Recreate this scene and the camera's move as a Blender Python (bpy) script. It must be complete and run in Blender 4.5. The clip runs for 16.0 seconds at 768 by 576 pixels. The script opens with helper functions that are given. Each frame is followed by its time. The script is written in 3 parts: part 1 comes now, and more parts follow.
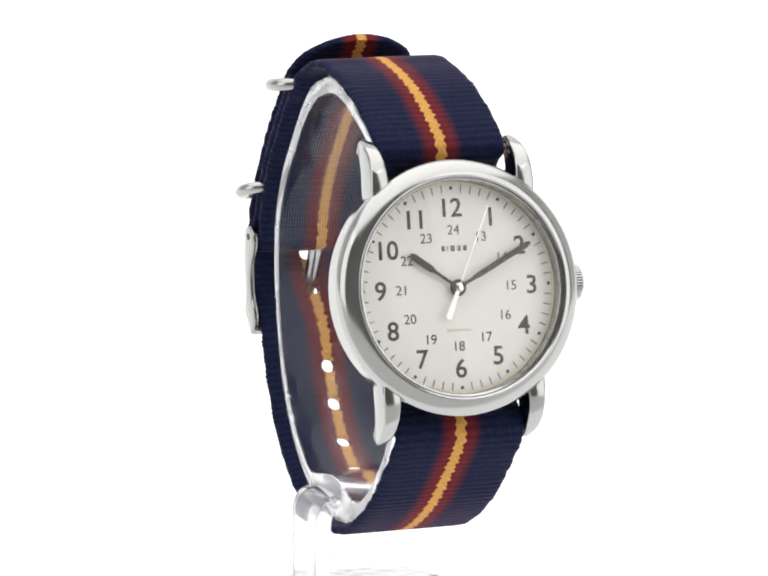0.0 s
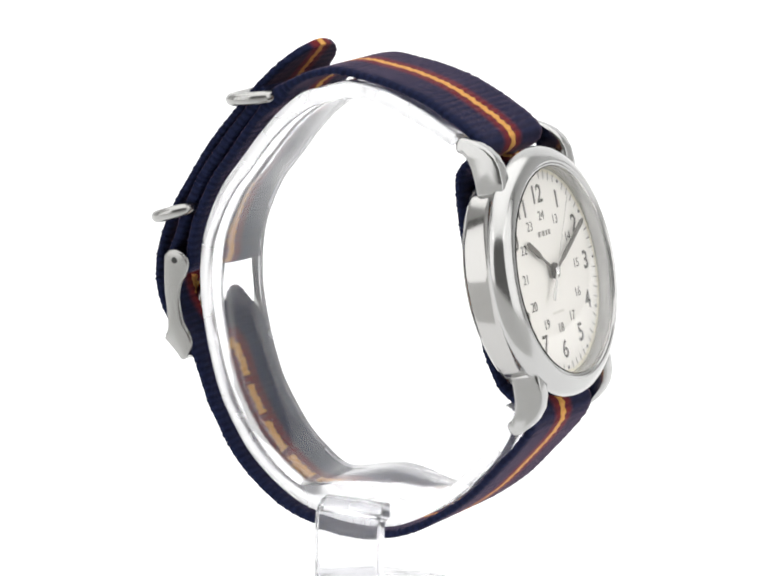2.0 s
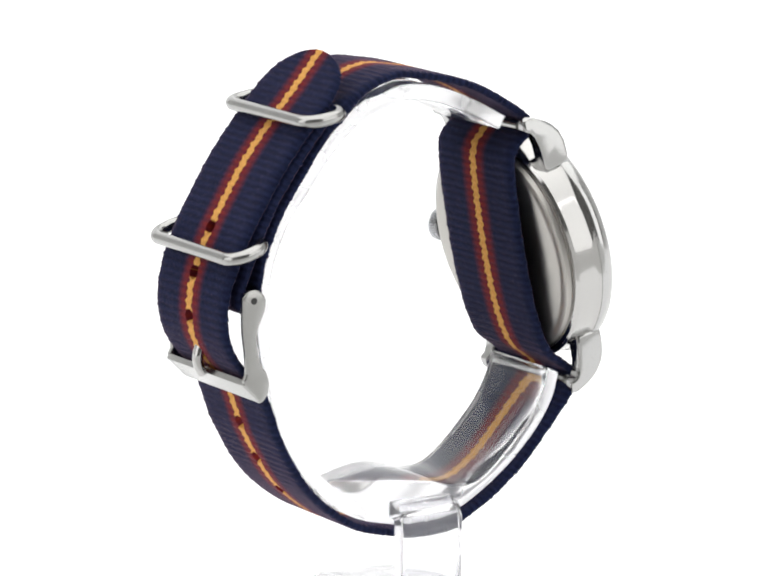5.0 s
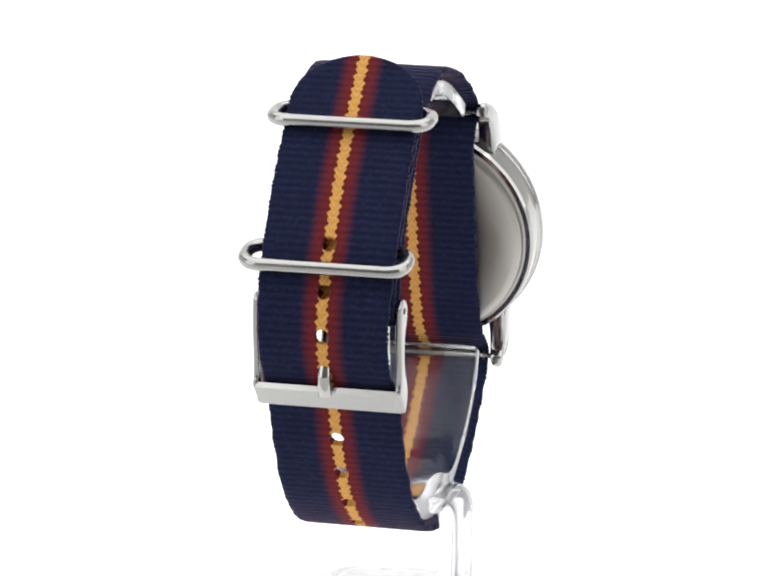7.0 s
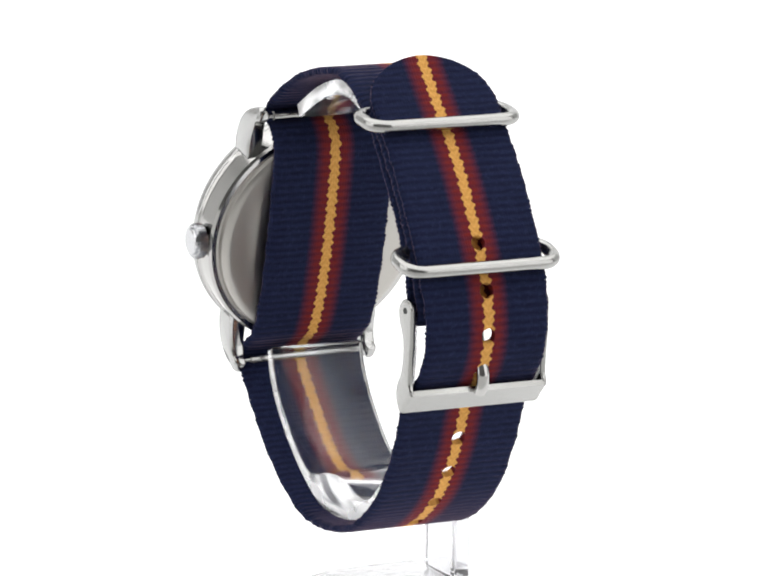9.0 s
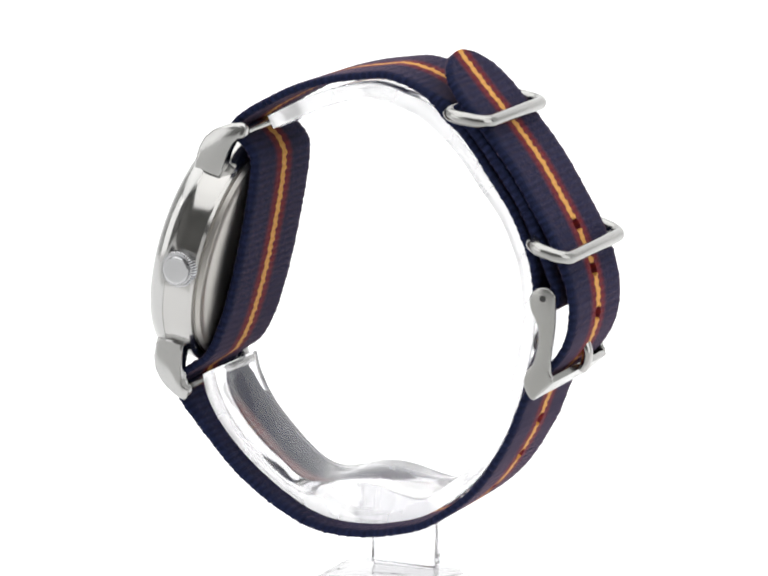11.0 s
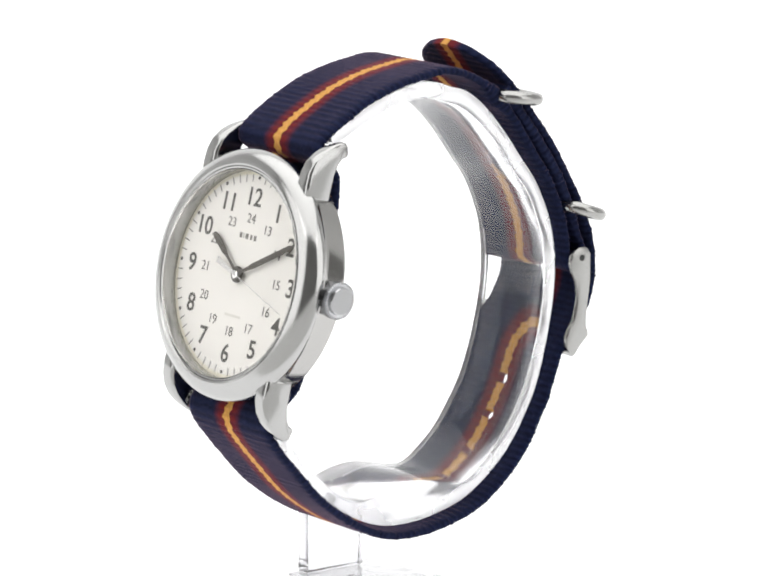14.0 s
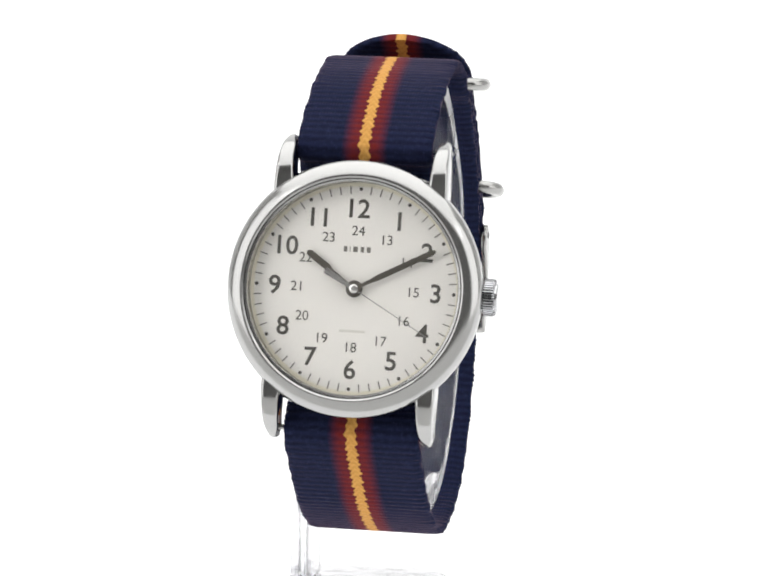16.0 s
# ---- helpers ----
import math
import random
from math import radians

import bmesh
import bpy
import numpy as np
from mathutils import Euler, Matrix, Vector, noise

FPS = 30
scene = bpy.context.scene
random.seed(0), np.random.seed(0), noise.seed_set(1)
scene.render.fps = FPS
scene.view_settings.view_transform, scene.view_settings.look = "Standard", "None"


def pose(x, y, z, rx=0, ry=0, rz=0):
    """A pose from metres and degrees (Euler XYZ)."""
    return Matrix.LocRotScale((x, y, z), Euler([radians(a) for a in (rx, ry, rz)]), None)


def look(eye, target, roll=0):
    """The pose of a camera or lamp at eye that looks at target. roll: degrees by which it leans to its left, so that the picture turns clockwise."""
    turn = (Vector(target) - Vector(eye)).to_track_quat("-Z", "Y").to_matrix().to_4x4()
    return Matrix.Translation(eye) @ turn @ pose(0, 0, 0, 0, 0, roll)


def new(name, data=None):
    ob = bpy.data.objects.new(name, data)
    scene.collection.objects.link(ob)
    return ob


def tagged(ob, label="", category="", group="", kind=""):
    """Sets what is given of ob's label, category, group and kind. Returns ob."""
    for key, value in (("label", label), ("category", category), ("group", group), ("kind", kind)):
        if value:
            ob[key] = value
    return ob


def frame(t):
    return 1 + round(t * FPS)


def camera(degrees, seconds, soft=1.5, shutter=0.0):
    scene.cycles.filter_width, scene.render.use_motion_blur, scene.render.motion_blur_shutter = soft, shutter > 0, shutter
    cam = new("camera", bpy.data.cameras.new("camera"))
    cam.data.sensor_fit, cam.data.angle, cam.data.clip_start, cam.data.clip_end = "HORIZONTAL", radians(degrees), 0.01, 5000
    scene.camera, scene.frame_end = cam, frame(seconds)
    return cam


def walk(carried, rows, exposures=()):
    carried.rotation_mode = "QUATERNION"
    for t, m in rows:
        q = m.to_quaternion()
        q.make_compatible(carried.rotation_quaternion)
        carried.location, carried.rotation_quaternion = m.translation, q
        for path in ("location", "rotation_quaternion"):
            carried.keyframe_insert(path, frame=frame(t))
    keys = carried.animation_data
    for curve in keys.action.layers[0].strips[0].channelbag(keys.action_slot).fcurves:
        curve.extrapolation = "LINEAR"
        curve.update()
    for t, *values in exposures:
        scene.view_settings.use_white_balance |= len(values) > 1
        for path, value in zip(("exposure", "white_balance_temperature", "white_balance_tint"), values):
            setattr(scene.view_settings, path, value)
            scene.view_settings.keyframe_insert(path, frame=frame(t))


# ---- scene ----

MM = 0.001

# ---- camera: stands still, looks slightly down at the turntable ----
EYE = Vector((0.0, -0.6465, 0.1378))
TILT = radians(11.405)
AIM = EYE + Vector((0.0, math.cos(TILT), -math.sin(TILT)))
cam = camera(10.163, 16.0, soft=2.1)
walk(cam, [(0.0, look(EYE, AIM, 0.647)), (16.0, look(EYE, AIM, 0.647))])

# ---- light: white studio sweep with an added glow of its own, soft boxes above and at the sides ----
TABLE_Z = -0.043
world = bpy.data.worlds.new("studio_air")
scene.world = world
world.use_nodes = True
world.node_tree.nodes["Background"].inputs[0].default_value = (1.0, 0.98, 0.96, 1)
world.node_tree.nodes["Background"].inputs[1].default_value = 0.25
scene.view_settings.exposure = 0.0


def softbox(name, eye, target, w, h, watts, colour=(1, 0.995, 0.985)):
    data = bpy.data.lights.new(name, "AREA")
    data.shape, data.size, data.size_y = "RECTANGLE", w, h
    data.energy, data.color = watts, colour
    ob = new(name, data)
    ob.matrix_world = look(eye, target)
    return ob


softbox("softbox_lamp", (0.0, -0.10, 0.85), (0, -0.09, 0), 1.7, 1.5, 11.0)
softbox("softbox_lamp", (-0.9, -0.46, 0.34), (0, -0.10, 0.1), 0.8, 1.0, 4.3)
softbox("softbox_lamp", (0.9, -0.46, 0.34), (0, -0.10, 0.1), 0.8, 1.0, 4.3)


# ---- materials ----
def material(name):
    m = bpy.data.materials.new(name)
    m.use_nodes = True
    nt = m.node_tree
    return m, nt, nt.nodes["Principled BSDF"]


def node(nt, kind, **values):
    n = nt.nodes.new(kind)
    for key, value in values.items():
        n.inputs[key].default_value = value
    return n


def calc(nt, op, a, b=None, c=None):
    n = nt.nodes.new("ShaderNodeMath")
    n.operation = op
    for i, v in enumerate((a, b, c)):
        if v is None:
            continue
        if isinstance(v, (int, float)):
            n.inputs[i].default_value = v
        else:
            nt.links.new(v, n.inputs[i])
    return n.outputs[0]


def blend(nt, fac, a, b):
    n = nt.nodes.new("ShaderNodeMix")
    n.data_type = "RGBA"
    for i, v in ((0, fac), (6, a), (7, b)):
        if isinstance(v, (int, float)):
            n.inputs[i].default_value = v
        elif isinstance(v, tuple):
            n.inputs[i].default_value = (*v, 1)
        else:
            nt.links.new(v, n.inputs[i])
    return n.outputs[2]


def noise_of(nt, coord, scale, detail=3.0):
    n = node(nt, "ShaderNodeTexNoise", Scale=scale, Detail=detail)
    nt.links.new(coord, n.inputs["Vector"])
    return n.outputs["Fac"]


def bump(nt, bsdf, height, distance, strength=1.0):
    n = node(nt, "ShaderNodeBump", Strength=strength, Distance=distance)
    nt.links.new(height, n.inputs["Height"])
    nt.links.new(n.outputs["Normal"], bsdf.inputs["Normal"])


def steel(name, base, rough, grain=900.0):
    m, nt, b = material(name)
    co = nt.nodes.new("ShaderNodeTexCoord").outputs["Object"]
    fine = noise_of(nt, co, grain)
    wide = noise_of(nt, co, 160.0, 2.0)
    tone = blend(nt, calc(nt, "MULTIPLY_ADD", fine, 0.4, calc(nt, "MULTIPLY", wide, 0.6)), tuple(c * 0.94 for c in base), base)
    nt.links.new(tone, b.inputs["Base Color"])
    b.inputs["Metallic"].default_value = 1.0
    nt.links.new(calc(nt, "MULTIPLY_ADD", wide, 0.08, rough - 0.04), b.inputs["Roughness"])
    return m


STEEL = steel("polished_steel", (0.46, 0.455, 0.445), 0.11)
BEZEL = steel("bezel_steel", (0.46, 0.46, 0.455), 0.17, 1200.0)
LUG = steel("lug_steel", (0.44, 0.44, 0.435), 0.14, 1200.0)
SATIN = steel("satin_steel", (0.39, 0.39, 0.38), 0.22, 1400.0)
BACK = steel("brushed_case_back", (0.42, 0.406, 0.382), 0.36, 1600.0)
spin = BACK.node_tree.nodes.new("ShaderNodeTangent")
spin.direction_type, spin.axis = "RADIAL", "Z"
BACK.node_tree.links.new(spin.outputs[0], BACK.node_tree.nodes["Principled BSDF"].inputs["Tangent"])
BACK.node_tree.nodes["Principled BSDF"].inputs["Anisotropic"].default_value = 0.6
CROWN = steel("crown_steel", (0.54, 0.545, 0.56), 0.16)


def strap_material():
    m, nt, b = material("woven_nylon")
    uv = nt.nodes.new("ShaderNodeUVMap")
    uv.uv_map = "weave"
    sep = nt.nodes.new("ShaderNodeSeparateXYZ")
    nt.links.new(uv.outputs[0], sep.inputs[0])
    across, along = sep.outputs[0], sep.outputs[1]
    co = nt.nodes.new("ShaderNodeTexCoord").outputs["Object"]
    fuzz = noise_of(nt, co, 2600.0, 4.0)
    wide = noise_of(nt, co, 140.0, 2.0)
    # yarn crossings: ribs along the length, threads across the width
    rib = calc(nt, "SINE", calc(nt, "MULTIPLY", along, 2 * math.pi / 1.15))
    yarn = calc(nt, "SINE", calc(nt, "MULTIPLY", across, 2 * math.pi / 0.42))
    wave = calc(nt, "SINE", calc(nt, "MULTIPLY", along, 2 * math.pi / 2.3))
    lane = nt.nodes.new("ShaderNodeCombineXYZ")
    nt.links.new(calc(nt, "MULTIPLY", along, 0.9), lane.inputs[1])
    streak0 = noise_of(nt, lane.outputs[0], 1.0, 2.0)
    shift = calc(nt, "MULTIPLY_ADD", wave, 0.13, across)
    side = calc(nt, "ABSOLUTE", shift)
    edge = calc(nt, "MULTIPLY_ADD", rib, 0.15, calc(nt, "MULTIPLY_ADD", streak0, 0.26, 0.64))
    mr = node(nt, "ShaderNodeMapRange")
    mr.interpolation_type = "SMOOTHSTEP"
    nt.links.new(calc(nt, "SUBTRACT", edge, side), mr.inputs[0])
    mr.inputs[1].default_value, mr.inputs[2].default_value = -0.08, 0.08
    gold = mr.outputs[0]
    mr2 = node(nt, "ShaderNodeMapRange")
    mr2.interpolation_type = "SMOOTHSTEP"
    ragged = calc(nt, "MULTIPLY_ADD", fuzz, 0.9, calc(nt, "ABSOLUTE", across))
    nt.links.new(ragged, mr2.inputs[0])
    mr2.inputs[1].default_value, mr2.inputs[2].default_value = 4.1, 1.9
    red = mr2.outputs[0]
    # uneven yarn: soft streaks that follow the ribs
    stretch = nt.nodes.new("ShaderNodeCombineXYZ")
    nt.links.new(calc(nt, "MULTIPLY", across, 0.55), stretch.inputs[0])
    nt.links.new(calc(nt, "MULTIPLY", along, 2.6), stretch.inputs[1])
    streak = noise_of(nt, stretch.outputs[0], 1.0, 4.0)
    navy = blend(nt, wide, (0.0105, 0.0150, 0.046), (0.0165, 0.0235, 0.068))
    navy = blend(nt, calc(nt, "MULTIPLY_ADD", yarn, 0.10, 0.25), navy, (0.022, 0.028, 0.078))
    # navy also darkens between the ribs: groove shade put into the colour
    navy = blend(nt, calc(nt, "ADD", calc(nt, "MULTIPLY_ADD", rib, 0.17, 0.16), calc(nt, "MULTIPLY", streak, 0.66)), (0.0035, 0.0046, 0.0150), navy)
    speck = node(nt, "ShaderNodeMapRange")
    nt.links.new(noise_of(nt, co, 1700.0, 2.0), speck.inputs[0])
    speck.inputs[1].default_value, speck.inputs[2].default_value = 0.52, 0.78
    navy = blend(nt, calc(nt, "MULTIPLY", speck.outputs[0], 0.25), navy, (0.036, 0.046, 0.110))
    maroon = blend(nt, fuzz, (0.12, 0.011, 0.011), (0.22, 0.024, 0.018))
    ground_cloth = blend(nt, calc(nt, "MULTIPLY", red, calc(nt, "MULTIPLY_ADD", rib, 0.16, calc(nt, "MULTIPLY_ADD", streak, 0.5, 0.50))), navy, maroon)
    plait = calc(nt, "SINE", calc(nt, "MULTIPLY_ADD", calc(nt, "ABSOLUTE", across), 7.5, calc(nt, "MULTIPLY", along, 2 * math.pi / 1.15)))
    amber = blend(nt, calc(nt, "MULTIPLY_ADD", plait, 0.13, calc(nt, "MULTIPLY", streak, 1.0)), (0.44, 0.20, 0.045), (0.74, 0.41, 0.115))
    nt.links.new(blend(nt, gold, ground_cloth, amber), b.inputs["Base Color"])
    b.inputs["Roughness"].default_value = 0.88
    b.inputs["Specular IOR Level"].default_value = 0.08
    b.inputs["Sheen Weight"].default_value = 0.26
    b.inputs["Sheen Tint"].default_value = (1.0, 0.62, 0.74, 1)
    b.inputs["Sheen Roughness"].default_value = 0.27
    bump(nt, b, calc(nt, "ADD", calc(nt, "MULTIPLY", yarn, 0.2), calc(nt, "ADD", fuzz, streak)), 0.00009, 0.8)
    return m


NYLON = strap_material()


def dial_material():
    m, nt, b = material("cream_dial_paint")
    co = nt.nodes.new("ShaderNodeTexCoord").outputs["Object"]
    grain = noise_of(nt, co, 1800.0)
    wide = noise_of(nt, co, 60.0, 2.0)
    nt.links.new(blend(nt, calc(nt, "MULTIPLY_ADD", grain, 0.4, calc(nt, "MULTIPLY", wide, 0.6)), (0.715, 0.695, 0.655), (0.772, 0.752, 0.712)), b.inputs["Base Color"])
    b.inputs["Roughness"].default_value = 0.6
    b.inputs["Specular IOR Level"].default_value = 0.15
    bump(nt, b, grain, 0.00001, 0.3)
    return m


def plain(name, colour, rough=0.5, spread=0.12, scale=900.0):
    m, nt, b = material(name)
    co = nt.nodes.new("ShaderNodeTexCoord").outputs["Object"]
    n = noise_of(nt, co, scale)
    nt.links.new(blend(nt, n, tuple(c * (1 - spread) for c in colour), tuple(min(1, c * (1 + spread)) for c in colour)), b.inputs["Base Color"])
    b.inputs["Roughness"].default_value = rough
    bump(nt, b, n, 0.00002, 0.2)
    return m


DIAL = dial_material()
TRACK = plain("pale_minute_track", (0.70, 0.66, 0.54), 0.6)
INK = plain("dark_dial_ink", (0.082, 0.077, 0.068), 0.5)
PALE_INK = plain("pale_grey_ink", (0.17, 0.16, 0.145), 0.6)
HAND = plain("dark_bronze_hand", (0.075, 0.067, 0.056), 0.4)
WHITE = steel("silver_hand_metal", (0.86, 0.85, 0.83), 0.2)
HOLE_SHADE = plain("pin_hole_shade", (0.02, 0.02, 0.02), 0.6)


def glass(name, ior, rough, colour=(1, 1, 1)):
    m, nt, b = material(name)
    b.inputs["Base Color"].default_value = (*colour, 1)
    b.inputs["Transmission Weight"].default_value = 1.0
    b.inputs["IOR"].default_value = ior
    co = nt.nodes.new("ShaderNodeTexCoord").outputs["Object"]
    n = noise_of(nt, co, 90.0, 2.0)
    nt.links.new(calc(nt, "MULTIPLY", n, rough * 2), b.inputs["Roughness"])
    return m


def cast_acrylic():
    m = glass("cast_acrylic_foot", 1.47, 0.03, (0.62, 0.62, 0.635))
    nt = m.node_tree
    co = nt.nodes.new("ShaderNodeTexCoord").outputs["Object"]
    bump(nt, nt.nodes["Principled BSDF"], noise_of(nt, co, 260.0, 2.0), 0.0005, 0.6)
    return m


CAST = cast_acrylic()
POST = glass("clear_post_acrylic", 1.47, 0.03, (0.84, 0.84, 0.865))
POST.node_tree.nodes["Principled BSDF"].inputs["Transmission Weight"].default_value = 0.94
ACRYLIC = glass("clear_acrylic", 1.33, 0.06, (0.975, 0.976, 0.993))
FROST = glass("sawn_acrylic_edge", 1.33, 0.26, (0.975, 0.975, 0.99))
FROST.node_tree.nodes["Principled BSDF"].inputs["Transmission Weight"].default_value = 0.80
ACRYLIC.node_tree.nodes["Principled BSDF"].inputs["Transmission Weight"].default_value = 0.995
CRYSTAL = glass("watch_crystal", 1.22, 0.0)


def lit_white():
    m, nt, b = material("glowing_white_sweep")
    co = nt.nodes.new("ShaderNodeTexCoord").outputs["Object"]
    n = noise_of(nt, co, 3.0, 2.0)
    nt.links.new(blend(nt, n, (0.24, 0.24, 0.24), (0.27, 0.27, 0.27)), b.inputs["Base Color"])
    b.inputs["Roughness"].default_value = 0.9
    # glow added to the sheet itself so the background stays pure white
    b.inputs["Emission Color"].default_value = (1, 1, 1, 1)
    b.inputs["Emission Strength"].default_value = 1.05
    return m


SWEEP = lit_white()
PAPER = plain("pale_studio_paper", (0.60, 0.60, 0.595), 0.9, 0.05, 30.0)
GREY_CLOTH = plain("grey_studio_cloth", (0.16, 0.158, 0.155), 0.9, 0.1, 40.0)


# ---- mesh helpers ----
def mesh_of(name, bm, mat, smooth=True, angle=35):
    bmesh.ops.recalc_face_normals(bm, faces=bm.faces)
    me = bpy.data.meshes.new(name)
    bm.to_mesh(me)
    bm.free()
    me.materials.append(mat)
    if smooth:
        me.polygons.foreach_set("use_smooth", [True] * len(me.polygons))
        me.set_sharp_from_angle(angle=radians(angle))
    return me


def part(name, bm, mat, parent=None, label="", m=None, angle=35):
    me = bm if isinstance(bm, bpy.types.Mesh) else mesh_of(name, bm, mat, True, angle)
    ob = new(name, me)
    if parent is not None:
        ob.parent = parent
    if m is not None:
        ob.matrix_basis = m
    if label:
        ob["label"] = label
    return ob


def lathe(profile, segments=128, close=False):
    """Turns (radius, height) points round z, in millimetres."""
    bm = bmesh.new()
    rings = []
    for r, w in profile:
        if r < 1e-6:
            rings.append([bm.verts.new((0, 0, w * MM))])
        else:
            rings.append([bm.verts.new((r * MM * math.cos(2 * math.pi * i / segments), r * MM * math.sin(2 * math.pi * i / segments), w * MM)) for i in range(segments)])
    pairs = list(zip(rings, rings[1:])) + ([(rings[-1], rings[0])] if close else [])
    for a, b in pairs:
        for i in range(segments):
            k = (i + 1) % segments
            if len(a) == 1 and len(b) == 1:
                continue
            if len(a) == 1:
                bm.faces.new((a[0], b[i], b[k]))
            elif len(b) == 1:
                bm.faces.new((a[i], b[0], a[k]))
            else:
                bm.faces.new((a[i], b[i], b[k], a[k]))
    return bm


def smooth_path(points, step):
    """A Catmull-Rom line through the points, taken at even steps (millimetres)."""
    p = [np.array(q, float) for q in points]
    p = [2 * p[0] - p[1]] + p + [2 * p[-1] - p[-2]]
    fine = []
    for a, b, c, d in zip(p, p[1:], p[2:], p[3:]):
        for k in range(40):
            t = k / 40
            fine.append(0.5 * (2 * b + (c - a) * t + (2 * a - 5 * b + 4 * c - d) * t * t + (3 * b - a - 3 * c + d) * t ** 3))
    fine.append(p[-2])
    fine = np.array(fine)
    s = np.concatenate([[0], np.cumsum(np.linalg.norm(np.diff(fine, axis=0), axis=1))])
    n = max(2, int(s[-1] / step) + 1)
    at = np.linspace(0, s[-1], n)
    return np.stack([np.interp(at, s, fine[:, i]) for i in range(fine.shape[1])], 1), at


def prism(outline, x0, x1, bevel=0.0, segments=2):
    """An outline of (y, z) points in millimetres, filled and drawn out from x0 to x1."""
    bm = bmesh.new()
    a = [bm.verts.new((x0 * MM, y * MM, z * MM)) for y, z in outline]
    b = [bm.verts.new((x1 * MM, y * MM, z * MM)) for y, z in outline]
    n = len(outline)
    f0, f1 = bm.faces.new(a), bm.faces.new(b[::-1])
    for i in range(n):
        bm.faces.new((a[i], b[i], b[(i + 1) % n], a[(i + 1) % n]))
    bmesh.ops.recalc_face_normals(bm, faces=bm.faces)
    if bevel:
        edges = list({e for f in (f0, f1) for e in f.edges})
        bmesh.ops.bevel(bm, geom=edges, offset=bevel * MM, segments=segments, profile=0.5, affect="EDGES", clamp_overlap=True)
    return bm


def tube(points, radius, sides=14, closed=False, taper=None):
    """A round bar along 3D points in millimetres."""
    p = [Vector(q) * MM for q in points]
    n = len(p)
    bm = bmesh.new()
    rings, up = [], None
    for i in range(n):
        if closed:
            d = (p[(i + 1) % n] - p[i - 1]).normalized()
        else:
            d = (p[min(i + 1, n - 1)] - p[max(i - 1, 0)]).normalized()
        if up is None:
            up = d.orthogonal().normalized()
        up = (up - d * up.dot(d)).normalized()
        w = d.cross(up)
        r = radius * MM * (taper[i] if taper else 1)
        rings.append([bm.verts.new(p[i] + (up * math.cos(a) + w * math.sin(a)) * r) for a in (2 * math.pi * k / sides for k in range(sides))])
    for i in range(n if closed else n - 1):
        a, b = rings[i], rings[(i + 1) % n]
        for k in range(sides):
            bm.faces.new((a[k], a[(k + 1) % sides], b[(k + 1) % sides], b[k]))
    if not closed:
        bm.faces.new(rings[0][::-1])
        bm.faces.new(rings[-1])
    return bm


def box(x0, x1, y0, y1, z0, z1, bevel=0.0, segments=2):
    bm = bmesh.new()
    bmesh.ops.create_cube(bm, size=1.0)
    for v in bm.verts:
        v.co = Vector((x0 + (v.co.x + 0.5) * (x1 - x0), y0 + (v.co.y + 0.5) * (y1 - y0), z0 + (v.co.z + 0.5) * (z1 - z0))) * MM
    if bevel:
        bmesh.ops.bevel(bm, geom=bm.edges[:], offset=bevel * MM, segments=segments, profile=0.5, affect="EDGES", clamp_overlap=True)
    return bm


# ---- the studio ----
def studio():
    # one sheet: white table, made to glow, that sweeps up behind
    bm = bmesh.new()
    line = [(-0.06, TABLE_Z)] + [(y, TABLE_Z) for y in (0.2, 0.5, 0.8)]
    for k in range(1, 13):
        a = math.pi / 2 * k / 12
        line.append((0.8 + 0.4 * math.sin(a), TABLE_Z + 0.4 * (1 - math.cos(a))))
    line.append((1.2, 1.3))
    rows = [[bm.verts.new((x, y, z)) for x in (-1.19, -0.4, 0.4, 1.19)] for y, z in line]
    for a, b in zip(rows, rows[1:]):
        for i in range(3):
            bm.faces.new((a[i], a[i + 1], b[i + 1], b[i]))
    tagged(part("backdrop", bm, SWEEP), "seamless white studio sweep under the watch stand, given its own glow", "backdrop", kind="structure")
    bm = box(-1200, 1200, -1200, -60, TABLE_Z / MM - 20, TABLE_Z / MM)
    tagged(part("tabletop", bm, PAPER), "pale paper covering the table before the sweep", "tabletop", kind="structure")
    bm = box(-1200, 1200, 1240, 1280, TABLE_Z / MM - 20, 1300)
    tagged(part("wall_back", bm, PAPER), "pale grey paper wall behind the white sweep", "wall", kind="structure")
    # unseen walls, added so steel and acrylic have dark and pale to reflect
    bm = box(-1200, 1200, -1240, -1200, TABLE_Z / MM, 1300)
    tagged(part("wall_front", bm, GREY_CLOTH), "unseen grey cloth wall added behind the camera for dark reflections", "wall", kind="structure")
    for name, x in (("wall_west", -1240), ("wall_east", 1200)):
        bm = box(x, x + 40, 100, 1200, TABLE_Z / MM, 1300)
        tagged(part(name, bm, PAPER), "unseen pale grey paper side wall added to the studio", "wall", kind="structure")
        bm = box(x, x + 40, -1200, 98, TABLE_Z / MM, 1300)
        tagged(part(name + "_front", bm, GREY_CLOTH), "unseen dark grey cloth side wall added beside the camera for reflections", "wall", kind="structure")
    bm = box(-1240, 1240, -1240, 1240, 1300, 1340)
    tagged(part("ceiling", bm, plain("ceiling_paper", (0.8, 0.8, 0.79), 0.9, 0.04, 30.0)), "white paper studio ceiling", "ceiling", kind="structure")


studio()

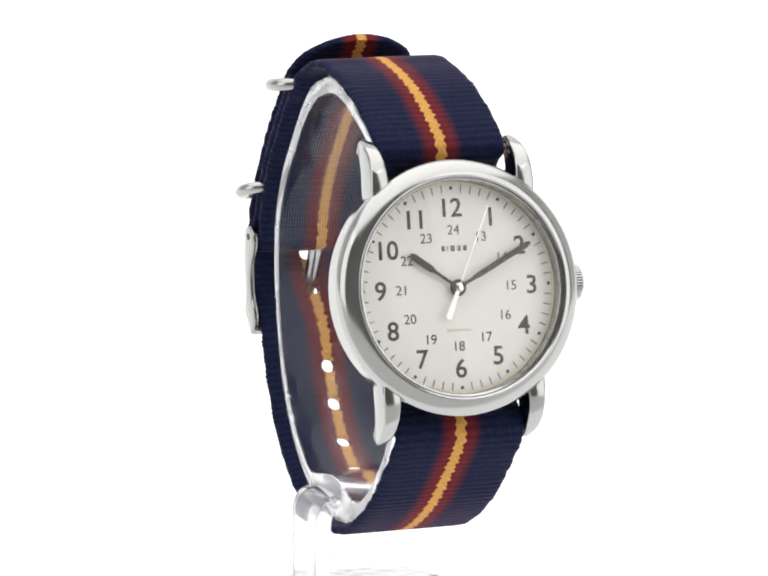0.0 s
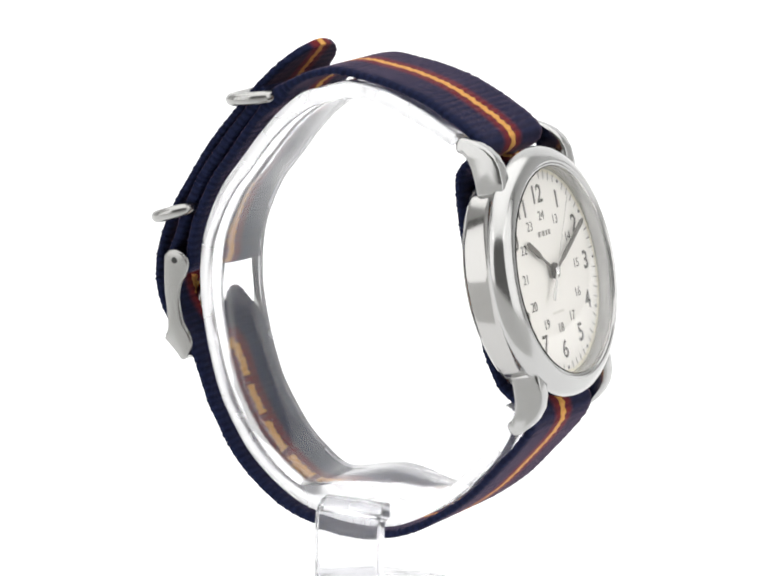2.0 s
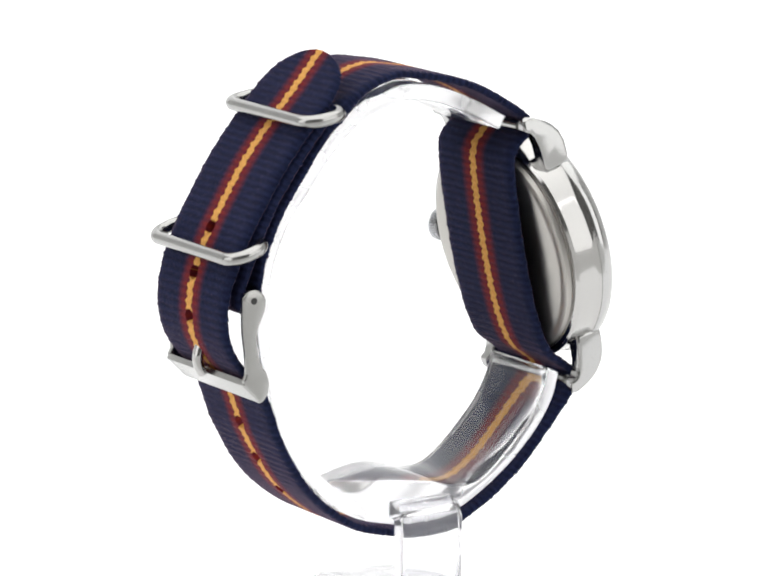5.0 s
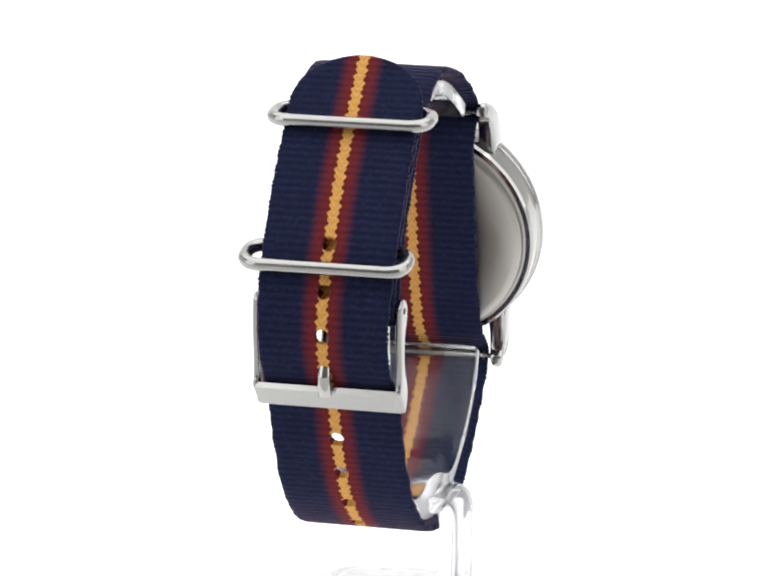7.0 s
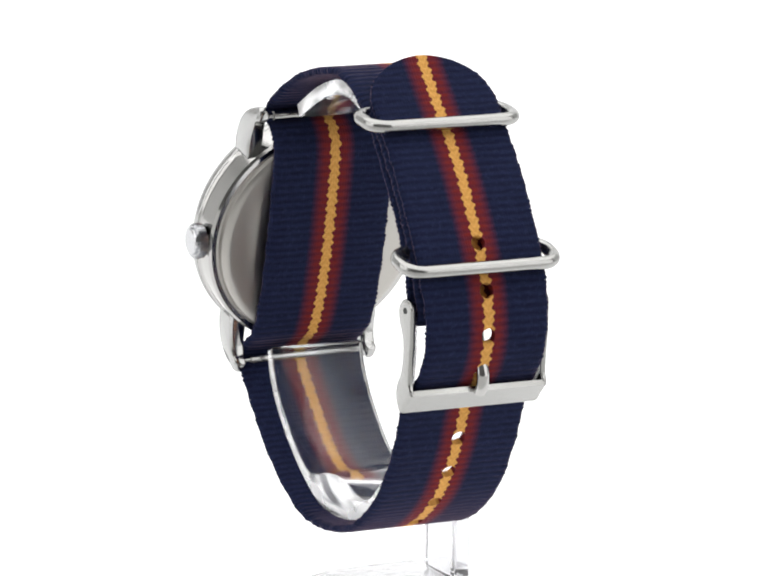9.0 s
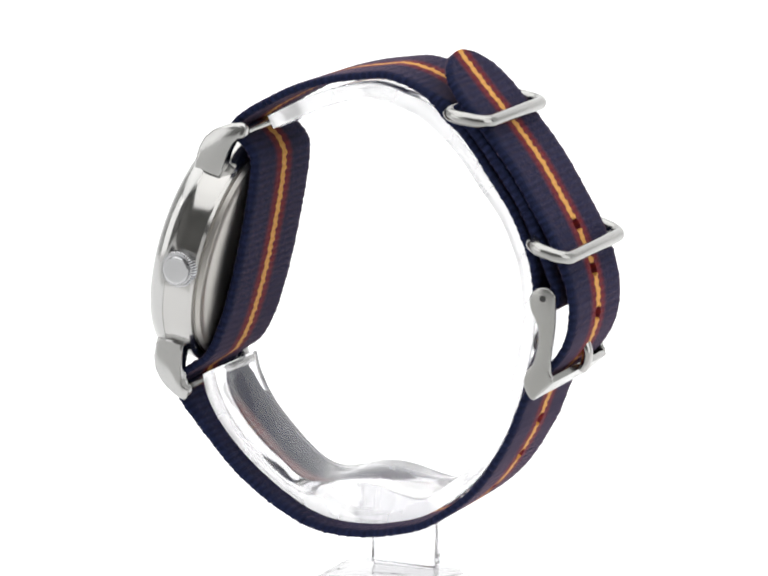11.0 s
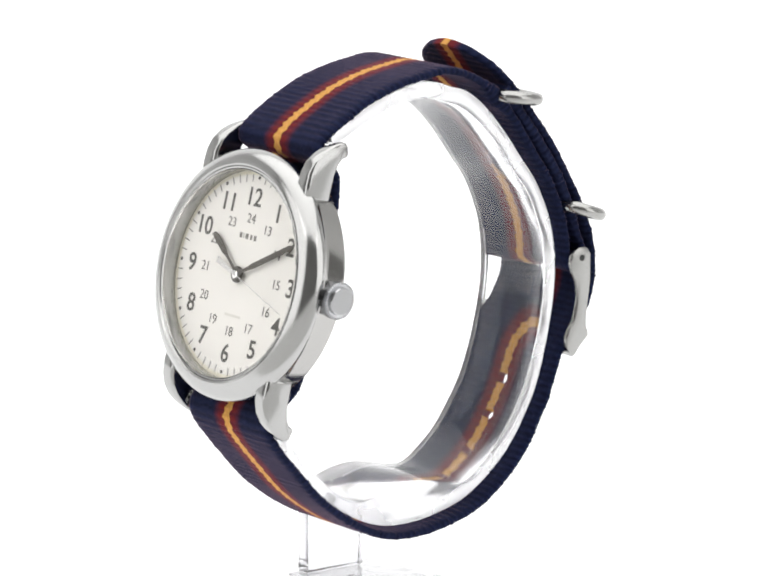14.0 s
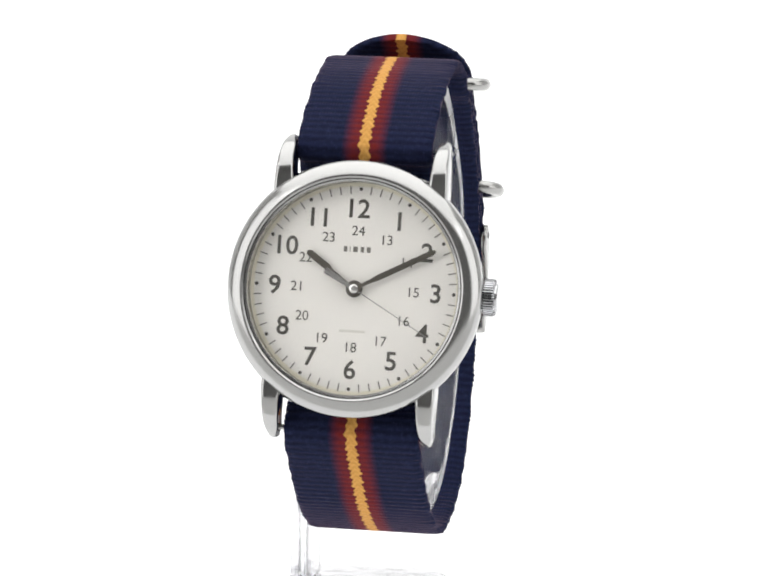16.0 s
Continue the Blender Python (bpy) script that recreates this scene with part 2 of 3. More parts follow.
# ---- the watch ----
X0 = 0.35                      # the watch sits a little off the turntable's axis
SKEW = Matrix(((1, -0.024, 0, 0), (0, 1, 0, 0), (0, 0, 1, 0), (0, 0, 0, 1)))   # the strap runs slightly aslant
HEAD_C = Vector((1.0, -27.9, 12.75)) * MM
LEAN = radians(13.2)
HEAD = Matrix((
    (1, 0, 0, HEAD_C.x),
    (0, math.sin(LEAN), -math.cos(LEAN), HEAD_C.y),
    (0, math.cos(LEAN), math.sin(LEAN), HEAD_C.z),
    (0, 0, 0, 1))) @ Matrix.Rotation(radians(1.2), 4, "Y") @ Matrix.Rotation(radians(-0.6), 4, "Z")             # x to 3 o'clock, y to 12 o'clock, z out of the dial

watch = new("wristwatch")
tagged(watch, "steel wristwatch with cream dial on navy, maroon and gold striped strap", "watch")


def lug_mesh():
    front = [(13.4, 1.05), (15.2, 1.15), (17.2, 1.05), (18.9, 0.5), (20.3, -0.6), (21.0, -1.5), (21.4, -2.1), (21.8, -2.85), (22.1, -3.5), (22.35, -4.1), (22.5, -4.6), (22.45, -5.2), (22.0, -5.6), (20.9, -5.75), (20.35, -5.5)]
    inner = [(20.0, -4.75), (19.1, -4.15), (17.6, -3.7), (15.6, -3.5), (13.4, -3.5)]
    bm = bmesh.new()
    pts = front + inner
    def half(y):
        taper = 1.42 - 0.42 * max(0.0, min(1.0, (y - 15.5) / 6.5))
        return taper * (1 - 0.42 * max(0.0, (y - 21.0) / 1.5) ** 2)
    a = [bm.verts.new((-half(y) * MM, y * MM, z * MM)) for y, z in pts]
    b = [bm.verts.new((half(y) * MM, y * MM, z * MM)) for y, z in pts]
    n = len(pts)
    f0, f1 = bm.faces.new(a), bm.faces.new(b[::-1])
    for i in range(n):
        bm.faces.new((a[i], b[i], b[(i + 1) % n], a[(i + 1) % n]))
    bmesh.ops.recalc_face_normals(bm, faces=bm.faces)
    bmesh.ops.bevel(bm, geom=list({e for f in (f0, f1) for e in f.edges}), offset=0.5 * MM, segments=4, profile=0.5, affect="EDGES", clamp_overlap=True)
    return mesh_of("lug", bm, LUG, True, 60)


def head():
    part("bezel", lathe([(15.6, -0.6), (15.6, 2.05), (15.72, 2.3), (15.95, 2.36), (16.05, 2.28), (16.15, 2.45), (16.4, 2.6), (16.7, 2.58), (17.3, 2.32), (18.0, 1.95), (18.5, 1.5), (18.8, 0.95), (18.95, 0.35), (18.98, -0.1), (18.93, -0.4), (18.8, -0.62), (15.6, -0.62)], 160, True), BEZEL, watch, "softly polished steel rounded bezel", HEAD, 28)
    part("case", lathe([(15.9, -0.64), (18.74, -0.64), (18.6, -0.85), (18.48, -1.2), (18.42, -1.7), (18.42, -4.3), (18.35, -4.7), (18.0, -5.1), (15.9, -5.1)], 160, True), STEEL, watch, "polished steel round case body", HEAD, 28)
    part("case_back", lathe([(0, -6.62), (12.0, -6.58), (15.4, -6.42), (16.35, -6.2), (16.75, -5.9), (16.85, -5.5), (16.95, -5.2), (17.3, -5.12), (17.3, -4.95), (15.0, -4.9), (0, -4.9)], 128), BACK, watch, "brushed steel case back", HEAD, 25)
    lug = lug_mesh()
    for sx in (-1, 1):
        for sy in (1, -1):
            flip = Matrix.Translation((sx * 11.45 * MM, 0, 0))
            if sy > 0:
                part("lug", lug, LUG, watch, m=HEAD @ flip)
            else:
                low = lug.copy()
                low.transform(Matrix.Diagonal((1, -1, 1, 1)))
                low.flip_normals()
                part("lug", low, LUG, watch, m=HEAD @ flip)
    for sy in (1, -1):
        pts = [(-10.6, sy * 20.8, -4.5), (-9.3, sy * 20.8, -4.5), (-9.29, sy * 20.8, -4.5), (9.29, sy * 20.8, -4.5), (9.3, sy * 20.8, -4.5), (10.6, sy * 20.8, -4.5)]
        part("spring_bar", tube(pts, 0.72, 16, taper=[0.6, 0.6, 1, 1, 0.6, 0.6]), SATIN, watch, "thin steel spring bar", HEAD)
    # crown with ribbed rim
    bm = bmesh.new()
    n, rings = 126, []
    for x, r, ribbed in ((18.0, 1.2, 0), (18.7, 1.25, 0), (18.75, 2.4, 0), (18.95, 2.78, 1), (20.25, 2.78, 1), (20.5, 2.6, 1), (20.45, 2.12, 0), (20.75, 2.08, 0), (20.88, 1.9, 0)):
        rings.append([bm.verts.new((x * MM, (r - (0.34 if ribbed and i % 3 == 0 else 0)) * MM * math.cos(2 * math.pi * i / n), (-2.9 + (r - (0.34 if ribbed and i % 3 == 0 else 0)) * math.sin(2 * math.pi * i / n)) * MM)) for i in range(n)])
    for a, b in zip(rings, rings[1:]):
        for i in range(n):
            bm.faces.new((a[i], b[i], b[(i + 1) % n], a[(i + 1) % n]))
    bm.faces.new(rings[-1])
    bm.faces.new(rings[0][::-1])
    part("crown", bm, CROWN, watch, "ribbed steel winding crown", HEAD, 25)
    dial = part("dial", lathe([(0, 0.0), (13.9, 0.0), (15.58, 0.0), (15.58, -0.3), (0, -0.3)], 128), DIAL, watch, "cream dial with dark numerals", HEAD @ Matrix.Translation((0, 0, -0.25 * MM)))
    part("minute_ring", lathe([(15.0, 0.03), (15.56, 0.03), (15.56, 0.005), (15.0, 0.005)], 128, True), TRACK, dial, "pale yellowish ring at the dial's rim")
    crystal = part("crystal", lathe([(0, 3.1), (6, 3.02), (11, 2.82), (14.5, 2.55), (15.58, 2.4), (15.58, 1.85), (14.5, 2.0), (11, 2.27), (6, 2.47), (0, 2.55)], 128), CRYSTAL, watch, "clear slightly domed crystal", HEAD, 60)
    crystal.visible_shadow = False
    return dial


def text_mesh(words, size, fat, height=0.02):
    """Words as a thin flat mesh, centred, size being the height of a figure in millimetres."""
    curve = bpy.data.curves.new("figure", "FONT")
    curve.body, curve.align_x, curve.align_y = words, "CENTER", "CENTER"
    curve.size, curve.offset, curve.extrude, curve.resolution_u = size / 0.69 * MM, fat * MM, height * MM, 5
    ob = new("figure", curve)
    me = bpy.data.meshes.new_from_object(ob.evaluated_get(bpy.context.evaluated_depsgraph_get()))
    bpy.data.objects.remove(ob)
    lo = [min(v.co[i] for v in me.vertices) for i in range(2)]
    hi = [max(v.co[i] for v in me.vertices) for i in range(2)]
    me.transform(Matrix.Translation((-(lo[0] + hi[0]) / 2, -(lo[1] + hi[1]) / 2, 0)))
    me.materials.clear()
    me.materials.append(INK)
    return me


def dial_marks(dial):
    for h in range(1, 13):
        a = radians(30 * h)
        me = text_mesh(str(h), 2.65, 0.055)
        part("numeral", me, INK, dial, m=Matrix.Translation((11.95 * math.sin(a) * MM, 11.8 * math.cos(a) * MM, 0.03 * MM)))
        me = text_mesh(str(h + 12), 1.4, 0.0)
        part("small_numeral", me, INK, dial, m=Matrix.Translation((8.75 * math.sin(a) * MM, 8.55 * math.cos(a) * MM, 0.03 * MM)))
    tick = mesh_of("tick", box(-0.085, 0.085, 13.95, 15.1, 0.005, 0.04), PALE_INK, False)
    dot = mesh_of("hour_dot", lathe([(0, 0.05), (0.27, 0.05), (0.27, 0.0), (0, 0.0)], 20), INK, False)
    for k in range(60):
        turn = Matrix.Rotation(-2 * math.pi * k / 60, 4, "Z")
        if k % 5:
            part("tick", tick, PALE_INK, dial, m=turn)
        else:
            part("hour_dot", dot, INK, dial, m=turn @ Matrix.Translation((0, 14.65 * MM, 0)))
    # maker's marks as plain bars
    for k, w in enumerate((0.72, 0.18, 0.92, 0.66, 0.78)):
        x = (-1.75, -1.08, -0.28, 0.75, 1.68)[k]
        part("mark_bar", box(x - w * 0.36, x + w * 0.36, 5.4, 6.2, 0.005, 0.04), PALE_INK, dial)
    part("faint_bar", box(-1.9, 1.9, -6.4, -6.0, 0.005, 0.03), plain("faint_ink", (0.62, 0.60, 0.55), 0.6), dial)


def hand_mesh(outline, z0, z1, mat, name):
    bm = bmesh.new()
    a = [bm.verts.new((x * MM, y * MM, z0 * MM)) for x, y in outline]
    b = [bm.verts.new((x * MM, y * MM, z1 * MM)) for x, y in outline]
    n = len(outline)
    bm.faces.new(a[::-1])
    bm.faces.new(b)
    for i in range(n):
        bm.faces.new((a[i], a[(i + 1) % n], b[(i + 1) % n], b[i]))
    return mesh_of(name, bm, mat, False)


def round_hub(r, z0, z1, mat, name):
    return mesh_of(name, lathe([(0, z1), (r * 0.85, z1), (r, z1 - 0.06), (r, z0), (0, z0)], 40), mat, True)


def pointers():
    hour = part("hour_pointer", hand_mesh([(-0.22, 0.9), (-0.22, 4.2), (-0.5, 5.0), (-0.5, 8.3), (-0.3, 8.75), (0, 8.95), (0.3, 8.75), (0.5, 8.3), (0.5, 5.0), (0.22, 4.2), (0.22, 0.9)], 0.35, 0.48, HAND, "hour_pointer"), HAND, watch, "dark hour pointer", HEAD @ Matrix.Rotation(radians(-305.5), 4, "Z"))
    part("hub", round_hub(1.25, 0.33, 0.5, HAND, "hub"), HAND, hour)
    minute = part("minute_pointer", hand_mesh([(-0.24, 0.8), (-0.26, 2.6), (-0.42, 4.0), (-0.42, 12.6), (-0.25, 13.1), (0, 13.3), (0.25, 13.1), (0.42, 12.6), (0.42, 4.0), (0.26, 2.6), (0.24, 0.8)], 0.6, 0.73, HAND, "minute_pointer"), HAND, watch, "dark minute pointer", HEAD @ Matrix.Rotation(radians(-62.3), 4, "Z"))
    part("hub", round_hub(1.15, 0.58, 0.75, HAND, "hub"), HAND, minute)
    second = part("second_pointer", hand_mesh([(-0.07, 0.3), (-0.05, 12.8), (0.05, 12.8), (0.07, 0.3), (0.32, -1.0), (0.48, -5.0), (-0.48, -5.0), (-0.32, -1.0)], 0.85, 0.93, WHITE, "second_pointer"), WHITE, watch, "thin silver sweep second pointer", HEAD)
    part("hub", round_hub(0.64, 0.8, 1.0, WHITE, "hub"), WHITE, second)
    return second


dial = head()
dial_marks(dial)
second_pointer = pointers()

# the strap's bends in the plane across its width: tail, round the cuff, behind the head, over the top, folded end
TAIL_RUN = [(11.4, 44.5), (15.8, 39.4), (20.2, 34.5), (24.6, 29.1), (28.1, 23.7), (31.0, 18.8), (33.3, 13.4), (34.2, 9.1), (33.9, 5.0), (32.4, 1.5), (29.6, -1.8), (27.4, -4.8), (26.3, -7.4)]
LOWER_RUN = [(24.2, -12.6), (19.2, -20.3), (11.8, -26.1), (4.6, -28.4), (-1.3, -29.05), (-7.1, -28.4), (-12.9, -25.8), (-19.3, -21.3), (-24.4, -16.0), (-28.2, -11.6)]
BEHIND_HEAD = [(-29.7, -9.0), (-29.2, -7.0), (-27.3, -5.5), (-24.7, -3.4), (-22.3, 1.6), (-19.9, 10.2), (-18.0, 19.8), (-17.2, 25.6), (-17.4, 28.0), (-18.7, 29.8), (-20.3, 31.1), (-20.5, 32.6)]
UPPER_RUN = [(-18.8, 34.2), (-16.1, 35.9), (-10.7, 38.7), (-5.0, 40.5), (0.0, 41.4), (3.5, 41.8), (6.8, 41.2), (10.0, 39.9), (13.0, 37.9), (15.6, 35.3), (18.1, 32.3), (21.2, 27.9), (24.7, 22.9), (27.5, 16.8)]
FOLD_RUN = [(28.5, 12.5), (28.7, 9.9), (30.0, 8.6), (31.6, 9.4), (31.7, 11.4), (30.6, 14.2), (29.2, 17.8), (26.35, 23.7), (22.75, 28.9), (20.2, 32.2), (17.3, 35.7), (15.3, 38.0)]
STRAP_LINE = TAIL_RUN + LOWER_RUN + BEHIND_HEAD + UPPER_RUN + FOLD_RUN
HOLE_Z = [(31.3, 19.9), (33.3, 13.2), (33.7, 6.8), (32.6, 0.6), (25.4, -10.4), (22.4, -16.0), (18.0, -21.6), (12.0, -26.0)]


def strap():
    line, at = smooth_path(STRAP_LINE, 0.19)
    n = len(line)
    tangent = np.gradient(line, axis=0)
    tangent /= np.linalg.norm(tangent, axis=1)[:, None]
    normal = np.stack([tangent[:, 1], -tangent[:, 0]], 1)
    total = at[-1]
    xs = [-10.0, -9.75, -9.2, -8.0, -6.6, -5.2, -3.8, -2.6, -1.9, -1.5, -1.2, -0.9, -0.6, -0.3, 0.0]
    xs = xs + [-x for x in xs[-2::-1]]
    m = len(xs)
    folded = at[np.argmin(np.linalg.norm(line[n // 2:] - (31.6, 9.4), axis=1)) + n // 2]
    puncture = []
    for y, z in HOLE_Z:
        near = np.argmin(np.linalg.norm(line[:900] - (y, z), axis=1))
        puncture.append(at[near])
    verts, uvs = [], []
    for side in (1, -1):
        for i in range(n):
            s = at[i]
            wide = 1.0
            if s < 8.0:
                wide = max(0.10, math.sqrt(max(0.0, 1 - ((8.0 - s) / 8.0) ** 2)))
            if -6.0 < line[i][1] < 14.0 and line[i][0] > 25.0 and s < at[n // 2]:
                wide = 1.0 - 0.032 * math.sin(math.pi * (line[i][1] + 6.0) / 20.0) ** 0.6
            rib = math.sin(2 * math.pi * s / 1.15)
            loop = 0.62 * math.sin(2 * math.pi * s / 1.38 + 1.6 * math.sin(0.31 * s)) + 0.38 * math.sin(2 * math.pi * s / 2.1 + 2.0 * math.sin(0.17 * s)) + 0.25 * math.sin(4.1 * s + 2.5 * math.sin(0.53 * s))
            doubled = 0.30 * max(0.0, min(1.0, (s - folded - 4.0) / 5.0))
            # the strap is sewn round the upper keeper's bar
            if s > at[n // 2]:
                doubled += 0.72 * math.exp(-((line[i][0] - 14.2) ** 2 + (line[i][1] - 36.8) ** 2) / 7.0)
            for x in xs:
                rim = abs(x) / 10.0
                half = (0.62 + doubled) * (1 - 0.62 * max(0.0, (rim - 0.93) / 0.07) ** 2) + 0.027 * rib * (0.8 + 0.4 * math.sin(0.37 * s + 1.3 * math.sin(0.11 * s)))
                xx = x * wide + (math.copysign(0.25 * loop, x) if rim > 0.97 else 0)
                q, ss = xx, s
                # round off the punched holes
                for h in puncture:
                    r = math.hypot(q, ss - h)
                    if 0.62 < r < 1.2:
                        k = 1.12 / r
                        q, ss = q * k, h + (ss - h) * k
                base = line[i] + tangent[i] * (ss - s)
                sway = 0.055 * loop * max(0.0, (rim - 0.8) / 0.2)
                p = base + normal[i] * (side * half + sway)
                verts.append(((q + X0) * MM, p[0] * MM, p[1] * MM))
                uvs.append((q, ss))
    def vid(side, i, j):
        return side * n * m + i * m + j
    gone = set()
    for i in range(n - 1):
        for j in range(m - 1):
            cx, cs = (xs[j] + xs[j + 1]) / 2, (at[i] + at[i + 1]) / 2
            if any(math.hypot(cx, cs - h) < 0.92 for h in puncture) and at[i] > 7:
                gone.add((i, j))
    faces = []
    for i in range(n - 1):
        for j in range(m - 1):
            if (i, j) in gone:
                for di, dj, e in ((-1, 0, ((i, j), (i, j + 1))), (1, 0, ((i + 1, j), (i + 1, j + 1))), (0, -1, ((i, j), (i + 1, j))), (0, 1, ((i, j + 1), (i + 1, j + 1)))):
                    if (i + di, j + dj) not in gone:
                        (a, b), (c, d) = e
                        faces.append((vid(0, a, b), vid(0, c, d), vid(1, c, d), vid(1, a, b)))
                continue
            faces.append((vid(0, i, j), vid(0, i, j + 1), vid(0, i + 1, j + 1), vid(0, i + 1, j)))
            faces.append((vid(1, i, j), vid(1, i + 1, j), vid(1, i + 1, j + 1), vid(1, i, j + 1)))
        for j in (0, m - 1):
            faces.append((vid(0, i, j), vid(0, i + 1, j), vid(1, i + 1, j), vid(1, i, j)))
    for i in (0, n - 1):
        for j in range(m - 1):
            faces.append((vid(0, i, j), vid(0, i, j + 1), vid(1, i, j + 1), vid(1, i, j)))
    me = bpy.data.meshes.new("strap")
    me.from_pydata(verts, [], faces)
    layer = me.uv_layers.new(name="weave")
    idx = np.zeros(len(me.loops), dtype=np.int32)
    me.loops.foreach_get("vertex_index", idx)
    layer.data.foreach_set("uv", np.array(uvs, dtype=np.float32)[idx].ravel())
    bm = bmesh.new()
    bm.from_mesh(me)
    bmesh.ops.recalc_face_normals(bm, faces=bm.faces)
    bm.to_mesh(me)
    bm.free()
    me.polygons.foreach_set("use_smooth", [True] * len(me.polygons))
    me.set_sharp_from_angle(angle=radians(60))
    me.materials.append(NYLON)
    me.transform(SKEW)
    part("strap", me, NYLON, watch, "ribbed navy nylon strap with gold centre stripe between maroon bands")


strap()


def skewed(bm):
    bm.transform(SKEW)
    return bm


def keeper(outer, inner, width, shift):
    """A rounded wire loop round the strap's layers, between two (y, z) points."""
    o, i = np.array(outer, float), np.array(inner, float)
    depth = np.linalg.norm(o - i)
    d = (i - o) / depth
    r = min(2.6, depth / 2 - 0.2)
    pts = []
    half = width / 2
    for cx, cd, a0 in ((half - r, depth - r, 0), (-(half - r), depth - r, 90), (-(half - r), r, 180), (half - r, r, 270)):
        for k in range(9):
            a = radians(a0 + 90 * k / 8)
            x, q = cx + r * math.cos(a), cd + r * math.sin(a)
            p = o + d * q
            pts.append((x + X0 + shift, p[0], p[1]))
    return tube(pts, 1.0, 18, True)


part("keeper", skewed(keeper((21.2, 36.1), (14.6, 37.1), 23.7, 0.2)), SATIN, watch, "rounded steel strap keeper loop")
part("keeper", skewed(keeper((34.1, 16.8), (28.3, 18.7), 24.4, 0.4)), SATIN, watch, "rounded steel strap keeper loop")


def buckle():
    side = [(32.2, 11.0), (31.3, 12.0), (29.7, 12.1), (28.4, 11.0), (28.2, 9.6), (28.6, 8.2), (29.4, 6.6), (29.7, 5.0), (29.6, 3.4), (29.0, 0.9), (28.0, -0.6), (27.5, -2.2), (27.9, -3.9), (29.0, -5.0), (30.6, -3.2), (32.0, -1.6), (31.6, -0.4), (31.7, 2.3), (32.2, 6.5)]
    fine, _ = smooth_path(side + [side[0]], 0.35)
    outline = [tuple(p) for p in fine[:-1]]
    body = part("buckle", skewed(prism([(32.3, -2.0), (31.85, -1.25), (31.0, -1.85), (28.4, -3.5), (28.1, -4.3), (29.0, -5.1), (29.5, -4.6)], X0 - 11.25, X0 + 11.25, 0.85, 5)), SATIN, watch, "satin steel tang buckle")
    for sx in (-1, 1):
        x = X0 + sx * 10.85
        cheek = part("cheek", skewed(prism(outline, x - 0.45, x + 0.45, 0.28, 3)), SATIN, body, "curved steel side of the buckle")
        # flat disc at the pin's end; the hole's shade is its dark colour
        part("pin_end", skewed(tube([(x + sx * 0.4, 30.35, 10.5), (x + sx * 0.52, 30.35, 10.5)], 0.5, 16)), HOLE_SHADE, cheek, "flat dark disc painted as the shade in the pin hole")
    part("pin", skewed(tube([(X0 - 10.5, 30.35, 10.5), (X0 + 10.5, 30.35, 10.5)], 0.6, 14)), SATIN, body)
    pts, _ = smooth_path([(30.4, 9.9), (31.2, 6.5), (32.3, 3.2), (33.2, 0.8), (33.1, -1.0), (32.4, -2.2)], 0.4)
    tongue = tube([(0, p[0], p[1]) for p in pts], 0.8, 16)
    for v in tongue.verts:
        v.co.x = v.co.x * 1.25 + X0 * MM
    part("tongue", skewed(tongue), STEEL, body, "polished flat buckle tongue")
    part("tongue_loop", skewed(tube([(X0 - 1.1, 30.35, 10.5), (X0 + 1.1, 30.35, 10.5)], 1.05, 18)), STEEL, body, "rolled steel end of the tongue round the pin")


buckle()

# ---- the clear stand ----
stand = new("display_stand")
tagged(stand, "clear acrylic cuff stand holding the watch upright on the white table", "display stand")


def cuff():
    outer = [(-16.4, 33.8), (-10.3, 37.0), (-4.8, 39.1), (0.0, 40.0), (3.4, 39.9), (6.6, 38.9), (9.8, 37.9), (13.1, 35.5), (16.8, 31.6), (20.5, 26.9), (24.0, 22.2), (26.6, 16.5), (27.6, 12.3), (27.9, 8.0), (27.6, 3.5), (26.6, -2.0), (25.2, -7.4), (23.2, -12.4), (18.4, -19.6), (11.2, -25.2), (4.4, -27.4), (-1.3, -28.0), (-6.8, -27.4), (-12.3, -24.9), (-18.5, -20.5), (-23.5, -15.4), (-26.2, -11.0), (-27.2, -7.3)]
    inner = [(-25.2, -6.3), (-24.3, -9.6), (-21.9, -13.9), (-18.2, -18.0), (-14.4, -21.4), (-11.2, -23.0), (-8.0, -22.9), (-4.0, -21.8), (-0.5, -21.4), (3.0, -21.8), (7.0, -22.7), (10.2, -22.8), (13.6, -20.6), (17.0, -17.4), (21.0, -11.4), (23.0, -6.6), (24.4, -1.6), (25.4, 3.7), (25.6, 8.0), (25.3, 11.9), (24.4, 15.7), (22.0, 21.0), (18.7, 25.3), (15.3, 29.7), (11.8, 33.2), (8.4, 35.6), (5.6, 36.6), (2.8, 37.4), (-0.2, 37.5), (-4.0, 36.8), (-9.3, 34.8), (-15.4, 31.9)]
    a, _ = smooth_path(outer, 0.8)
    b, _ = smooth_path(inner, 0.8)
    outline = [tuple(p) for p in a] + [tuple(p) for p in b]
    ob = part("cuff", prism(outline, X0 - 8.6, X0 + 7.2, 0.3, 2), ACRYLIC, stand, "open clear acrylic ring inside the strap", angle=50)
    ob.data.materials.append(FROST)
    for face in ob.data.polygons:
        if abs(face.normal.x) > 0.9:
            face.material_index = 1
    ob.visible_shadow = False
    return ob


